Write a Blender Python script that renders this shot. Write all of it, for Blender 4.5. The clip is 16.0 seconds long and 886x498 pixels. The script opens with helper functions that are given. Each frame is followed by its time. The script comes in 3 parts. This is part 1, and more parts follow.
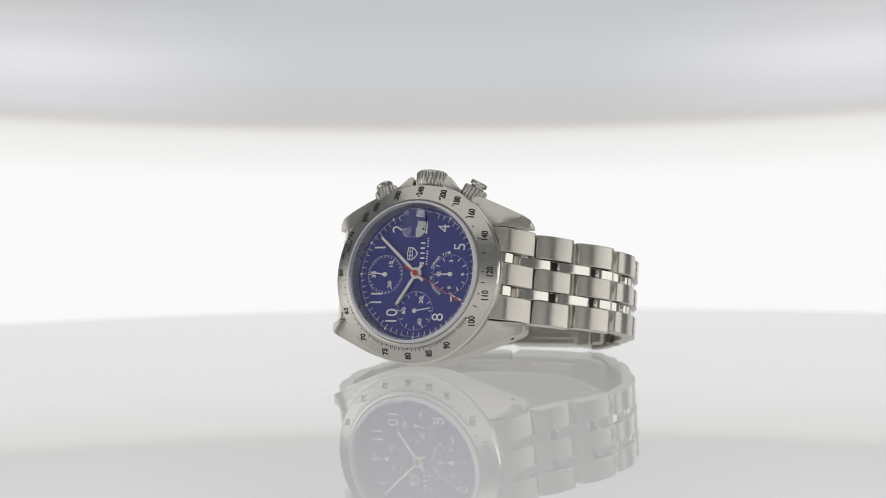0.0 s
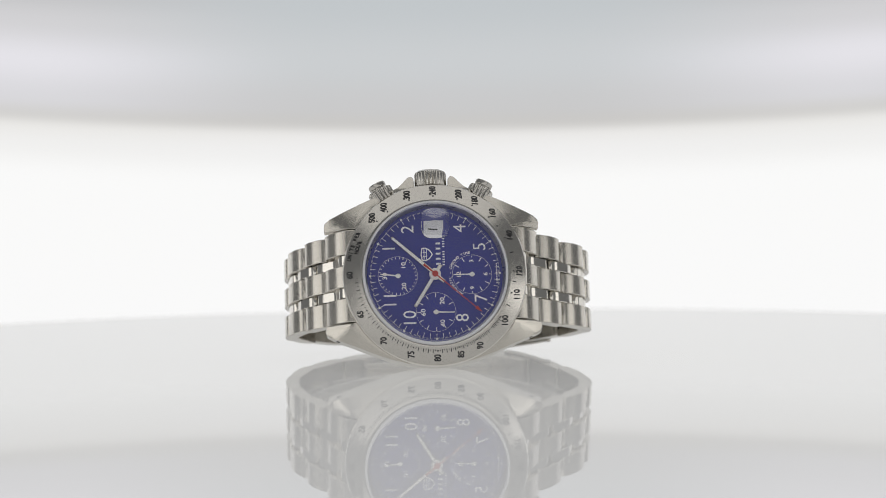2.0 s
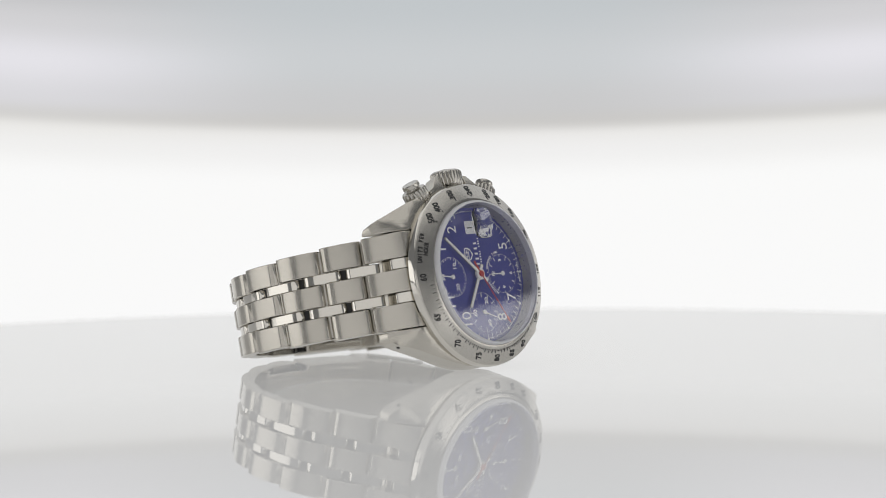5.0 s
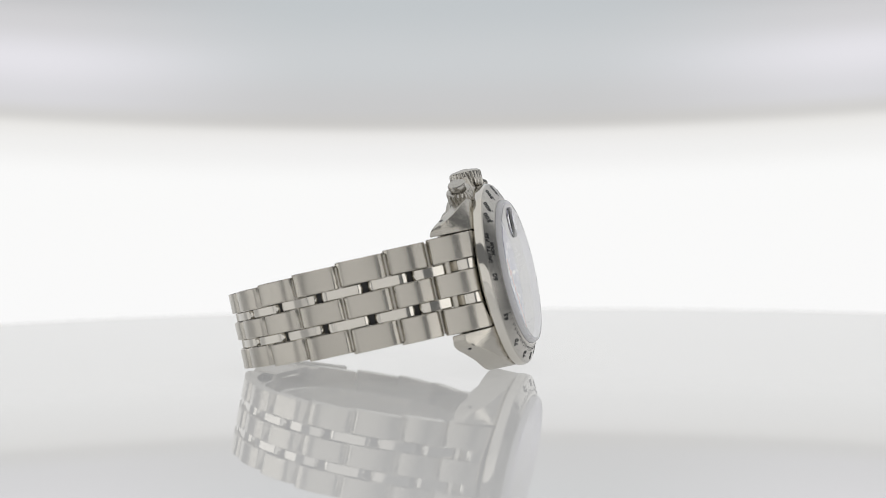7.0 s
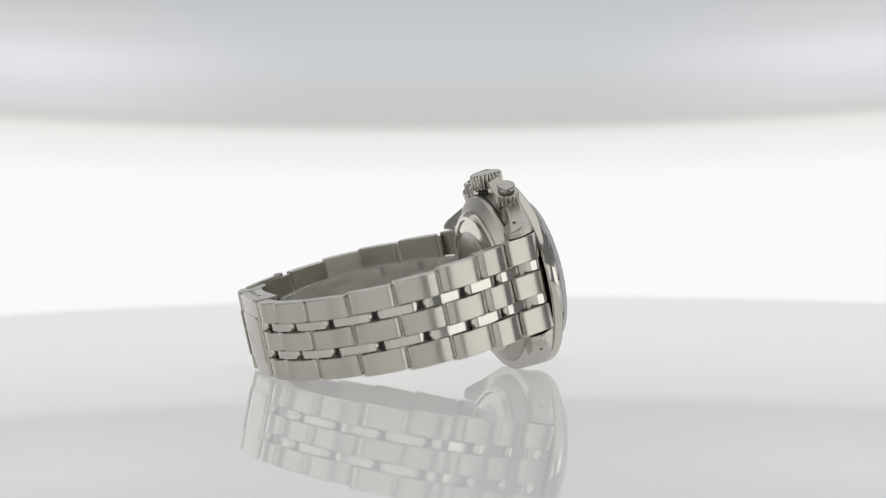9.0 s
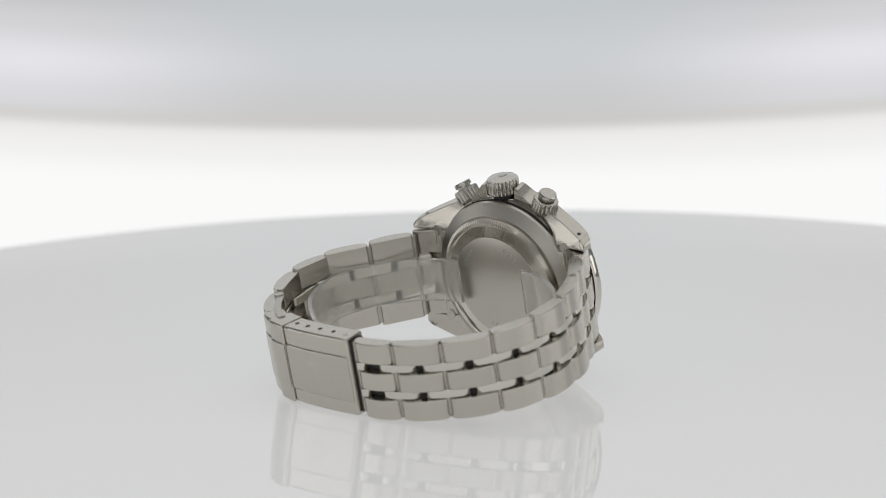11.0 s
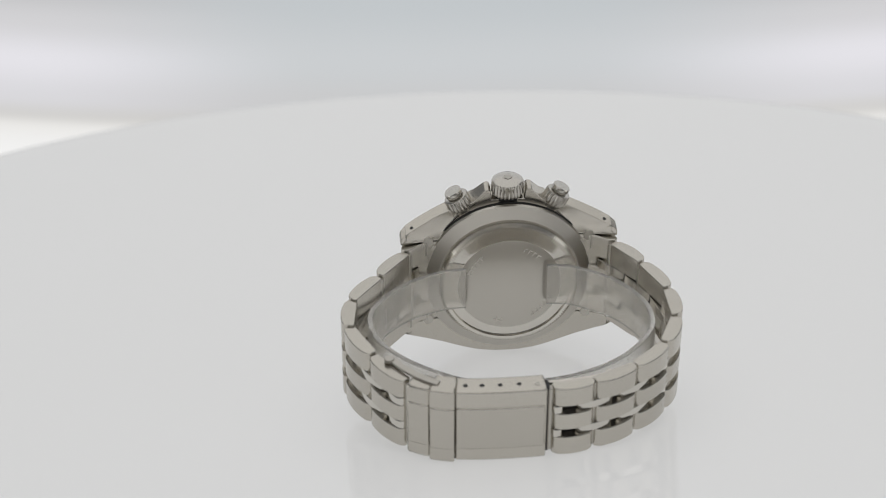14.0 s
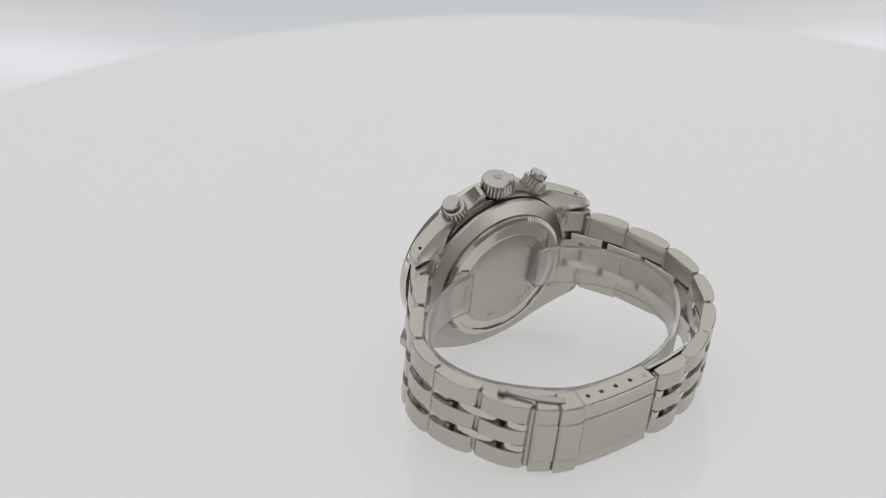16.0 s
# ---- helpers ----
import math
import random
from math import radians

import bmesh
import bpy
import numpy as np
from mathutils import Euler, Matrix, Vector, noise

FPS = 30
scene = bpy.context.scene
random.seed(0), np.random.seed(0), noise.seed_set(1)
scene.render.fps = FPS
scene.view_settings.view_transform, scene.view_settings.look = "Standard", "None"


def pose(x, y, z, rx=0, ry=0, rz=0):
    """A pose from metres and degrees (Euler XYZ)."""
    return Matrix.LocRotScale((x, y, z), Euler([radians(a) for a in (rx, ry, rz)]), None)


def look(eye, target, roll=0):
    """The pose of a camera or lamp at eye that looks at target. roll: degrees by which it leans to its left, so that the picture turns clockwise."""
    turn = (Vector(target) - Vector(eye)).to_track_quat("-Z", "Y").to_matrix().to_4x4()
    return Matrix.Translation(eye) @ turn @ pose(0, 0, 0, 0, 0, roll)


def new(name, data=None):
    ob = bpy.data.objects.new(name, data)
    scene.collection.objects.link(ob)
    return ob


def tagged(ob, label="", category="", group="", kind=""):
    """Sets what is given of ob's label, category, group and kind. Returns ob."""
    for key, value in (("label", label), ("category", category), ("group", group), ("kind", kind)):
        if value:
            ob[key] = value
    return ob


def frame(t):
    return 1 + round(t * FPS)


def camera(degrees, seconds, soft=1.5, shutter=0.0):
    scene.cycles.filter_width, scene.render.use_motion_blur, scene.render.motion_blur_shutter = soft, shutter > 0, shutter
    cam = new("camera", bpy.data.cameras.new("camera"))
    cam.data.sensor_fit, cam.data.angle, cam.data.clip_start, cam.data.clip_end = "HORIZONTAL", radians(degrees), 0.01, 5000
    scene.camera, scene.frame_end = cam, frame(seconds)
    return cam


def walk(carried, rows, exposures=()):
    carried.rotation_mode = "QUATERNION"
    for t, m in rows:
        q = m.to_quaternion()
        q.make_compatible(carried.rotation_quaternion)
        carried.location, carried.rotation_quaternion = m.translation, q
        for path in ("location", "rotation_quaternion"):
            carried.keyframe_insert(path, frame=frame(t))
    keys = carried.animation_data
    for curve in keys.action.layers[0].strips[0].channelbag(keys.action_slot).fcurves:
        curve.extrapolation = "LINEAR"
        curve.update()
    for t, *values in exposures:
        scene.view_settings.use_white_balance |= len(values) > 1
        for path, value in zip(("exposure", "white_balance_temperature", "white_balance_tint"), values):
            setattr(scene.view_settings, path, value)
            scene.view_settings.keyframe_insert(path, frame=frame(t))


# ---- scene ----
# The stage: a white glossy turntable; an arm that swings about a level axis through the
# table's middle carries the camera on one side and the lit diffuser screen on the other.
PIVOT_Z = 0.0042
ARM_ROWS = ((0, 5.23), (2, 5.23), (4, 5.23), (6, 5.23), (7.5, 5.23), (8.0, 5.22), (8.3, 5.26), (8.6, 5.48), (9.0, 6.25), (9.2, 6.76),
            (10.2, 10.75), (11.3, 15.2), (12.0, 17.64), (12.5, 19.4), (13.0, 21.2), (13.5, 23.02), (14.0, 24.84), (14.5, 26.62),
            (15.0, 28.38), (15.5, 30.06), (16.0, 31.72))
TABLE_ROWS = ((0, -23.32), (0.5, -15.94), (1.0, -8.57), (1.5, -1.18), (2.0, 6.21), (2.5, 13.6), (3.0, 21.02), (3.5, 28.45),
              (4.0, 35.89), (4.2, 38.87), (5.25, 54.6), (6.3, 70.4), (7.0, 80.55), (7.5, 87.83), (8.0, 95.17), (8.5, 102.58), (9.0, 110.01),
              (9.2, 112.99), (10.25, 130.0), (11.3, 147.46), (12.0, 157.97), (12.5, 165.45), (13.0, 172.94), (13.5, 180.43),
              (14.0, 187.91), (14.5, 195.39), (15.0, 202.86), (15.5, 210.31), (16.0, 217.76))


def arm(degrees):
    """The swing of the arm about its level axis."""
    return pose(0, 0, PIVOT_Z) @ pose(0, 0, 0, -degrees)


EYE = pose(0.02053, -0.42629, -0.00551)
AIM = EYE @ pose(0, 0, 0, 0, 0, 3.58) @ pose(0, 0, 0, 93.58) @ pose(0, 0, 0, 0, 0, -0.275)
cam = camera(25.537, 16.0, soft=0.7)
cam.data.dof.use_dof, cam.data.dof.focus_distance, cam.data.dof.aperture_fstop = True, 0.415, 17.0
walk(cam, [(t, arm(a) @ AIM) for t, a in ARM_ROWS])

# ---- light ----
world = bpy.data.worlds.new("studio_air")
world.use_nodes = True
scene.world = world
world.node_tree.nodes["Background"].inputs["Color"].default_value = (0.95, 0.97, 1.0, 1)
world.node_tree.nodes["Background"].inputs["Strength"].default_value = 0.185
scene.view_settings.exposure = 0.0


def softbox(x, y, z, size_x, size_y, watts, target):
    lamp = bpy.data.lights.new("softbox", "AREA")
    lamp.shape, lamp.size, lamp.size_y, lamp.energy, lamp.color = "RECTANGLE", size_x, size_y, watts, (1.0, 0.985, 0.96)
    ob = new("softbox", lamp)
    ob.matrix_world = look((x, y, z), target)
    return ob


softbox(0.0, 0.06, 0.80, 1.3, 1.8, 4.6, (0, 0.04, 0))
# unseen low strip added behind the camera to brighten steel facing it
softbox(0.0, -0.85, 0.10, 1.5, 0.34, 1.0, (0, 0, 0.02))
softbox(-0.74, -0.16, 0.08, 0.72, 0.23, 0.60, (0, 0, 0.03))
softbox(0.74, -0.16, 0.08, 0.72, 0.23, 0.60, (0, 0, 0.03))


# ---- materials ----
def material(name):
    m = bpy.data.materials.new(name)
    m.use_nodes = True
    return m, m.node_tree, m.node_tree.nodes["Principled BSDF"]


def link(tree, a, b):
    tree.links.new(a, b)


def grain(name, colour, rough, metal=1.0, scale=(900, 900, 900), spread=0.12, relief=0.02, smear=0.05, coat=0.0):
    """A surface with fine grain, broader smears and faint relief; scale runs along the object's axes, per metre."""
    m, tree, bsdf = material(name)
    n = tree.nodes
    co = n.new("ShaderNodeTexCoord")
    mp = n.new("ShaderNodeMapping")
    mp.inputs["Scale"].default_value = scale
    link(tree, co.outputs["Object"], mp.inputs["Vector"])
    fine = n.new("ShaderNodeTexNoise")
    fine.inputs["Scale"].default_value, fine.inputs["Detail"].default_value = 1.0, 3
    link(tree, mp.outputs["Vector"], fine.inputs["Vector"])
    broad = n.new("ShaderNodeTexNoise")
    broad.inputs["Scale"].default_value, broad.inputs["Detail"].default_value = 180.0, 4
    link(tree, co.outputs["Object"], broad.inputs["Vector"])
    info = n.new("ShaderNodeObjectInfo")
    r1 = n.new("ShaderNodeMapRange")
    r1.inputs["To Min"].default_value, r1.inputs["To Max"].default_value = max(0.01, rough - spread), rough + spread
    link(tree, fine.outputs["Fac"], r1.inputs["Value"])
    r2 = n.new("ShaderNodeMapRange")
    r2.inputs["To Min"].default_value, r2.inputs["To Max"].default_value = -smear, smear
    link(tree, broad.outputs["Fac"], r2.inputs["Value"])
    add = n.new("ShaderNodeMath")
    add.operation, add.use_clamp = "ADD", True
    link(tree, r1.outputs["Result"], add.inputs[0]), link(tree, r2.outputs["Result"], add.inputs[1])
    link(tree, add.outputs["Value"], bsdf.inputs["Roughness"])
    tone = n.new("ShaderNodeMapRange")
    tone.inputs["To Min"].default_value, tone.inputs["To Max"].default_value = 0.95, 1.04
    link(tree, info.outputs["Random"], tone.inputs["Value"])
    mix = n.new("ShaderNodeMix")
    mix.data_type, mix.blend_type = "RGBA", "MULTIPLY"
    mix.inputs[0].default_value = 1.0
    mix.inputs[6].default_value = (*colour, 1)
    link(tree, tone.outputs["Result"], mix.inputs[7])
    link(tree, mix.outputs[2], bsdf.inputs["Base Color"])
    bump = n.new("ShaderNodeBump")
    bump.inputs["Strength"].default_value, bump.inputs["Distance"].default_value = relief, 0.000004
    link(tree, fine.outputs["Fac"], bump.inputs["Height"])
    link(tree, bump.outputs["Normal"], bsdf.inputs["Normal"])
    bsdf.inputs["Metallic"].default_value = metal
    bsdf.inputs["Coat Weight"].default_value = coat
    return m


STEEL = (0.55, 0.524, 0.472)
brushed_y = grain("brushed_steel", STEEL, 0.24, scale=(350, 9000, 350), spread=0.02, relief=0.01, smear=0.035)
brushed_x = grain("brushed_case_steel", STEEL, 0.24, scale=(350, 6000, 350), spread=0.018, relief=0.006, smear=0.03)
for brushed in (brushed_y, brushed_x):
    # brushing along the bracelet spreads the mirrored light across it
    nodes = brushed.node_tree.nodes
    turn = nodes.new("ShaderNodeVectorTransform")
    turn.vector_type, turn.convert_from, turn.convert_to = "VECTOR", "OBJECT", "WORLD"
    turn.inputs["Vector"].default_value = (0, 1, 0)
    link(brushed.node_tree, turn.outputs["Vector"], nodes["Principled BSDF"].inputs["Tangent"])
    nodes["Principled BSDF"].inputs["Anisotropic"].default_value = 0.55
satin = grain("satin_steel", (0.50, 0.478, 0.435), 0.33, scale=(3000, 3000, 3000), spread=0.03, relief=0.012)
turned = grain("turned_steel", (0.50, 0.478, 0.435), 0.30, scale=(2500, 2500, 2500), spread=0.03, relief=0.01)
tangent = turned.node_tree.nodes.new("ShaderNodeTangent")
tangent.direction_type, tangent.axis = "RADIAL", "Z"
link(turned.node_tree, tangent.outputs["Tangent"], turned.node_tree.nodes["Principled BSDF"].inputs["Tangent"])
turned.node_tree.nodes["Principled BSDF"].inputs["Anisotropic"].default_value = 0.75
polished = grain("polished_steel", (0.66, 0.635, 0.585), 0.09, scale=(700, 700, 700), spread=0.04, relief=0.004, smear=0.03)
bezel_steel = grain("bezel_steel", (0.54, 0.52, 0.48), 0.22, scale=(2500, 2500, 2500), spread=0.06, relief=0.02)
# near-black stands in for the shade in holes, gaps and recesses
recess_dark = grain("recess_shade", (0.03, 0.03, 0.03), 0.5, metal=0.3)
ink = grain("black_engraving_paint", (0.012, 0.012, 0.013), 0.45, metal=0.0)
white_print = grain("white_dial_print", (0.90, 0.90, 0.92), 0.4, metal=0.0)
red_paint = grain("red_hand_paint", (0.50, 0.035, 0.028), 0.35, metal=0.0)
lume = grain("white_hand_paint", (0.90, 0.89, 0.87), 0.35, metal=0.0)
date_white = grain("white_date_disc", (0.80, 0.80, 0.80), 0.5, metal=0.0)
blue_dial = grain("blue_sunray_dial", (0.022, 0.028, 0.27), 0.42, metal=0.1, scale=(500, 500, 500), relief=0.0, coat=0.8)
pale_edge = grain("ground_crystal_edge", (0.62, 0.62, 0.64), 0.3, metal=0.0, scale=(1500, 1500, 1500))
inner_ring = grain("grey_inner_ring", (0.50, 0.49, 0.47), 0.3, metal=0.95, scale=(1500, 1500, 1500))


def clear(name, tint, gloss_rough, head_on=0.077):
    """A clear plate seen through: both its faces mirror, more at a slant."""
    m, tree, bsdf = material(name)
    n = tree.nodes
    see, shine, mix = n.new("ShaderNodeBsdfTransparent"), n.new("ShaderNodeBsdfGlossy"), n.new("ShaderNodeMixShader")
    see.inputs["Color"].default_value = (*tint, 1)
    shine.inputs["Color"].default_value, shine.inputs["Roughness"].default_value = (1, 1, 1, 1), gloss_rough
    slant = n.new("ShaderNodeLayerWeight")
    slant.inputs["Blend"].default_value = 0.5

    def sums(op, a, b):
        k = n.new("ShaderNodeMath")
        k.operation = op
        for i, v in enumerate((a, b)):
            if isinstance(v, (int, float)):
                k.inputs[i].default_value = v
            else:
                link(tree, v, k.inputs[i])
        return k.outputs[0]

    one = sums("ADD", sums("MULTIPLY", sums("POWER", slant.outputs["Facing"], 5.0), 1 - head_on), head_on)
    both = sums("DIVIDE", sums("MULTIPLY", one, 2.0), sums("ADD", one, 1.0))
    link(tree, both, mix.inputs["Fac"])
    link(tree, see.outputs["BSDF"], mix.inputs[1]), link(tree, shine.outputs["BSDF"], mix.inputs[2])
    link(tree, mix.outputs["Shader"], n["Material Output"].inputs["Surface"])
    n.remove(bsdf)
    return m


crystal_glass = clear("sapphire_crystal", (0.985, 0.985, 0.99), 0.0)


def refracting(name, tint, ior, rough):
    m, tree, bsdf = material(name)
    bsdf.inputs["Base Color"].default_value = (*tint, 1)
    bsdf.inputs["Transmission Weight"].default_value, bsdf.inputs["IOR"].default_value = 1.0, ior
    n = tree.nodes
    smudge = n.new("ShaderNodeTexNoise")
    smudge.inputs["Scale"].default_value = 150.0
    rng = n.new("ShaderNodeMapRange")
    rng.inputs["To Min"].default_value, rng.inputs["To Max"].default_value = rough * 0.6, rough * 1.4
    link(tree, smudge.outputs["Fac"], rng.inputs["Value"])
    link(tree, rng.outputs["Result"], bsdf.inputs["Roughness"])
    return m


def frosted(name, haze):
    """Clear plastic with a milky bloom."""
    m = refracting(name, (0.97, 0.955, 0.92), 1.45, 0.2)
    tree = m.node_tree
    n = tree.nodes
    milk, mix = n.new("ShaderNodeBsdfDiffuse"), n.new("ShaderNodeMixShader")
    milk.inputs["Color"].default_value = (0.80, 0.785, 0.75, 1)
    mix.inputs["Fac"].default_value = haze
    link(tree, n["Principled BSDF"].outputs["BSDF"], mix.inputs[1]), link(tree, milk.outputs["BSDF"], mix.inputs[2])
    link(tree, mix.outputs["Shader"], n["Material Output"].inputs["Surface"])
    return m


lens_glass = refracting("magnifier_crystal", (0.96, 0.96, 0.98), 1.7, 0.01)
plastic = frosted("frosted_clear_plastic", 0.18)
TABLE_GLOW, TABLE_ADDED_GLOW = 0.35, 0.105


def table_material():
    m, tree, bsdf = material("white_gloss_acrylic")
    n = tree.nodes
    co = n.new("ShaderNodeTexCoord")
    cloud = n.new("ShaderNodeTexNoise")
    cloud.inputs["Scale"].default_value, cloud.inputs["Detail"].default_value = 14.0, 5
    link(tree, co.outputs["Object"], cloud.inputs["Vector"])
    rng = n.new("ShaderNodeMapRange")
    rng.inputs["To Min"].default_value, rng.inputs["To Max"].default_value = 0.002, 0.009
    link(tree, cloud.outputs["Fac"], rng.inputs["Value"])
    dust = n.new("ShaderNodeTexVoronoi")
    dust.inputs["Scale"].default_value = 60.0
    link(tree, co.outputs["Object"], dust.inputs["Vector"])
    ramp = n.new("ShaderNodeValToRGB")
    ramp.color_ramp.elements[0].position, ramp.color_ramp.elements[0].color = 0.008, (0.26, 0.26, 0.25, 1)
    ramp.color_ramp.elements[1].position, ramp.color_ramp.elements[1].color = 0.016, (0.36, 0.36, 0.36, 1)
    link(tree, dust.outputs["Distance"], ramp.inputs["Fac"])
    # emission stands in for even light from below the milky plate; its polished face mirrors more at a slant
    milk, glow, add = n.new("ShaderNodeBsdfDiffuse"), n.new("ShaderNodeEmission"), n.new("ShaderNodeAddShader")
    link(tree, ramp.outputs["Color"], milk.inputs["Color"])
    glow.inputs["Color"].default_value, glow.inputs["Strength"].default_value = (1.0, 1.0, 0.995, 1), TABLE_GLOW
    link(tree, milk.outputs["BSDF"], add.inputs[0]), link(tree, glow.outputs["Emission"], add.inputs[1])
    shine, fres, mix = n.new("ShaderNodeBsdfGlossy"), n.new("ShaderNodeFresnel"), n.new("ShaderNodeMixShader")
    link(tree, rng.outputs["Result"], shine.inputs["Roughness"])
    fres.inputs["IOR"].default_value = 1.49
    link(tree, fres.outputs["Fac"], mix.inputs["Fac"])
    link(tree, add.outputs["Shader"], mix.inputs[1]), link(tree, shine.outputs["BSDF"], mix.inputs[2])
    # a weak added glow brightens the face at a slant and washes out its reflections
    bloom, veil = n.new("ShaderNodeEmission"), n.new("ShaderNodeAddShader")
    bloom.inputs["Color"].default_value, bloom.inputs["Strength"].default_value = (1.0, 1.0, 0.995, 1), TABLE_ADDED_GLOW
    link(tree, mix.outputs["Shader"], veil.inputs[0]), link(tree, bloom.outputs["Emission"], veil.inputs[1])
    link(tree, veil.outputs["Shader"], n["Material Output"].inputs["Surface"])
    n.remove(bsdf)
    return m


# glow by height: the dark fold and bright sides are painted light
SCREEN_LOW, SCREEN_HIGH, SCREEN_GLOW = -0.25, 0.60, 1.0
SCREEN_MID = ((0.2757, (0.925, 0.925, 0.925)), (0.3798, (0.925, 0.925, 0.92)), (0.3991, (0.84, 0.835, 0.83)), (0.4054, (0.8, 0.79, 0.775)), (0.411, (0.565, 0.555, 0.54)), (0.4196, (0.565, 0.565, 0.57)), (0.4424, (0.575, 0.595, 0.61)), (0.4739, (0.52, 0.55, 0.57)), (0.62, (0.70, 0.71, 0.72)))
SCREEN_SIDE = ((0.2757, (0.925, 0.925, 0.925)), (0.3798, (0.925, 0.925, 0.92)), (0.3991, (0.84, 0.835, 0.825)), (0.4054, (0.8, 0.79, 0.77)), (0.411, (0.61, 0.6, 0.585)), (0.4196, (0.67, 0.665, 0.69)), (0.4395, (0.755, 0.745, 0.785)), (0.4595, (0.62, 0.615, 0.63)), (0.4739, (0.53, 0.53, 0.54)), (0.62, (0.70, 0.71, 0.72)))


def screen_material():
    """A translucent screen lit from behind, the light painted as glow: a white lower field, the shade of a soft fold, a
    cooler upper field brighter at both sides.
    """
    m, tree, bsdf = material("lit_diffuser_screen")
    n = tree.nodes
    co = n.new("ShaderNodeTexCoord")
    sep = n.new("ShaderNodeSeparateXYZ")
    link(tree, co.outputs["Object"], sep.inputs["Vector"])

    def math(op, a, b=None, clamp=False):
        k = n.new("ShaderNodeMath")
        k.operation, k.use_clamp = op, clamp
        for i, v in enumerate((a, b)):
            if v is None:
                continue
            if isinstance(v, (int, float)):
                k.inputs[i].default_value = v
            else:
                link(tree, v, k.inputs[i])
        return k.outputs[0]

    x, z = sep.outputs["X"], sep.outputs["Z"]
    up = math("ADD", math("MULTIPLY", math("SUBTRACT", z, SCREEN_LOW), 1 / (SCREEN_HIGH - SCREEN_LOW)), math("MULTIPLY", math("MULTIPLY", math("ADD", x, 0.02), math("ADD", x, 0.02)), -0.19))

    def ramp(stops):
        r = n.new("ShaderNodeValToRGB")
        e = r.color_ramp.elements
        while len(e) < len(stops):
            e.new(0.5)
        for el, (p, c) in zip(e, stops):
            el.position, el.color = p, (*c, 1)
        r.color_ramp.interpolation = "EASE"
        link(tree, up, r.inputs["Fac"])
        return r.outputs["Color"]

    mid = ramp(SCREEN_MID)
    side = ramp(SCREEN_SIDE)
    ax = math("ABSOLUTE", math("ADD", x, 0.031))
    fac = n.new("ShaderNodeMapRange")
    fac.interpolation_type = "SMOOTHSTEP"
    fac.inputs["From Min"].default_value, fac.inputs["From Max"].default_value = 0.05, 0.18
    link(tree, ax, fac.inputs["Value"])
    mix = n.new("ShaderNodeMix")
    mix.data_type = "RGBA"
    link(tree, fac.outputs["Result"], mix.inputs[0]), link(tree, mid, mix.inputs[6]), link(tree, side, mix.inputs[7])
    bsdf.inputs["Base Color"].default_value = (0.04, 0.04, 0.04, 1)
    bsdf.inputs["Roughness"].default_value = 0.8
    bsdf.inputs["Specular IOR Level"].default_value = 0.1
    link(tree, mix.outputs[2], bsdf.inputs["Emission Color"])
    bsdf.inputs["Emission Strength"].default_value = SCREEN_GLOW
    return m


# ---- mesh helpers ----
MM = 0.001


def part(name, bm, mat, parent, label="", smooth=True, bevel=0.0, at=None, sharp=32):
    """One mesh object under a thing or part. Coordinates are in millimetres of the parent's space."""
    bmesh.ops.scale(bm, vec=(MM, MM, MM), verts=bm.verts)
    bmesh.ops.recalc_face_normals(bm, faces=bm.faces)
    me = bpy.data.meshes.new(name)
    bm.to_mesh(me)
    bm.free()
    return seat_mesh(name, me, mat, parent, label, smooth, bevel, at, sharp)


def seat_mesh(name, me, mat, parent, label="", smooth=True, bevel=0.0, at=None, sharp=32):
    if not me.materials:
        me.materials.append(mat)
    ob = new(name, me)
    ob.parent = parent
    if at is not None:
        ob.matrix_basis = at
    if smooth:
        me.shade_smooth()
        me.set_sharp_from_angle(angle=radians(sharp))
    if bevel:
        mod = ob.modifiers.new("edge", "BEVEL")
        mod.width, mod.segments, mod.limit_method, mod.angle_limit = bevel * MM, 2, "ANGLE", radians(35)
        mod.harden_normals = False
    return tagged(ob, label) if label else ob


def lathe(profile, steps=96, axis="z", bm=None, centre=(0, 0, 0), wave=None):
    """Turns (radius, height) pairs about an axis; a closed profile makes a ring, one that starts and ends at radius 0 a solid."""
    bm = bm or bmesh.new()
    rings = []
    for i in range(steps):
        a = 2 * math.pi * i / steps
        ring = []
        for j, (r, h) in enumerate(profile):
            rr = r + (wave(i, j) if wave and r > 0 else 0)
            p = (rr * math.cos(a), rr * math.sin(a), h)
            ring.append(p)
        rings.append(ring)
    verts = [[bm.verts.new(Vector(p) + Vector(centre)) if profile[j][0] > 0 else None for j, p in enumerate(ring)] for ring in rings]
    poles = {j: bm.verts.new(Vector((0, 0, profile[j][1])) + Vector(centre)) for j in range(len(profile)) if profile[j][0] <= 0}
    closed = profile[0][0] > 0
    for i in range(steps):
        k = (i + 1) % steps
        for j in range(len(profile) - (0 if closed else 1)):
            l = (j + 1) % len(profile)
            quad = [verts[i][j] or poles[j], verts[k][j] or poles.get(j), verts[k][l] or poles.get(l), verts[i][l] or poles.get(l)]
            quad = list(dict.fromkeys(v for v in quad if v is not None))
            if len(quad) > 2:
                bm.faces.new(quad)
    return bm


def slab(outline, z0, z1, bm=None):
    """An outline (x, y) drawn up from z0 to z1."""
    bm = bm or bmesh.new()
    low = [bm.verts.new((x, y, z0)) for x, y in outline]
    high = [bm.verts.new((x, y, z1)) for x, y in outline]
    bm.faces.new(low[::-1]), bm.faces.new(high)
    for i in range(len(low)):
        k = (i + 1) % len(low)
        bm.faces.new((low[i], low[k], high[k], high[i]))
    return bm


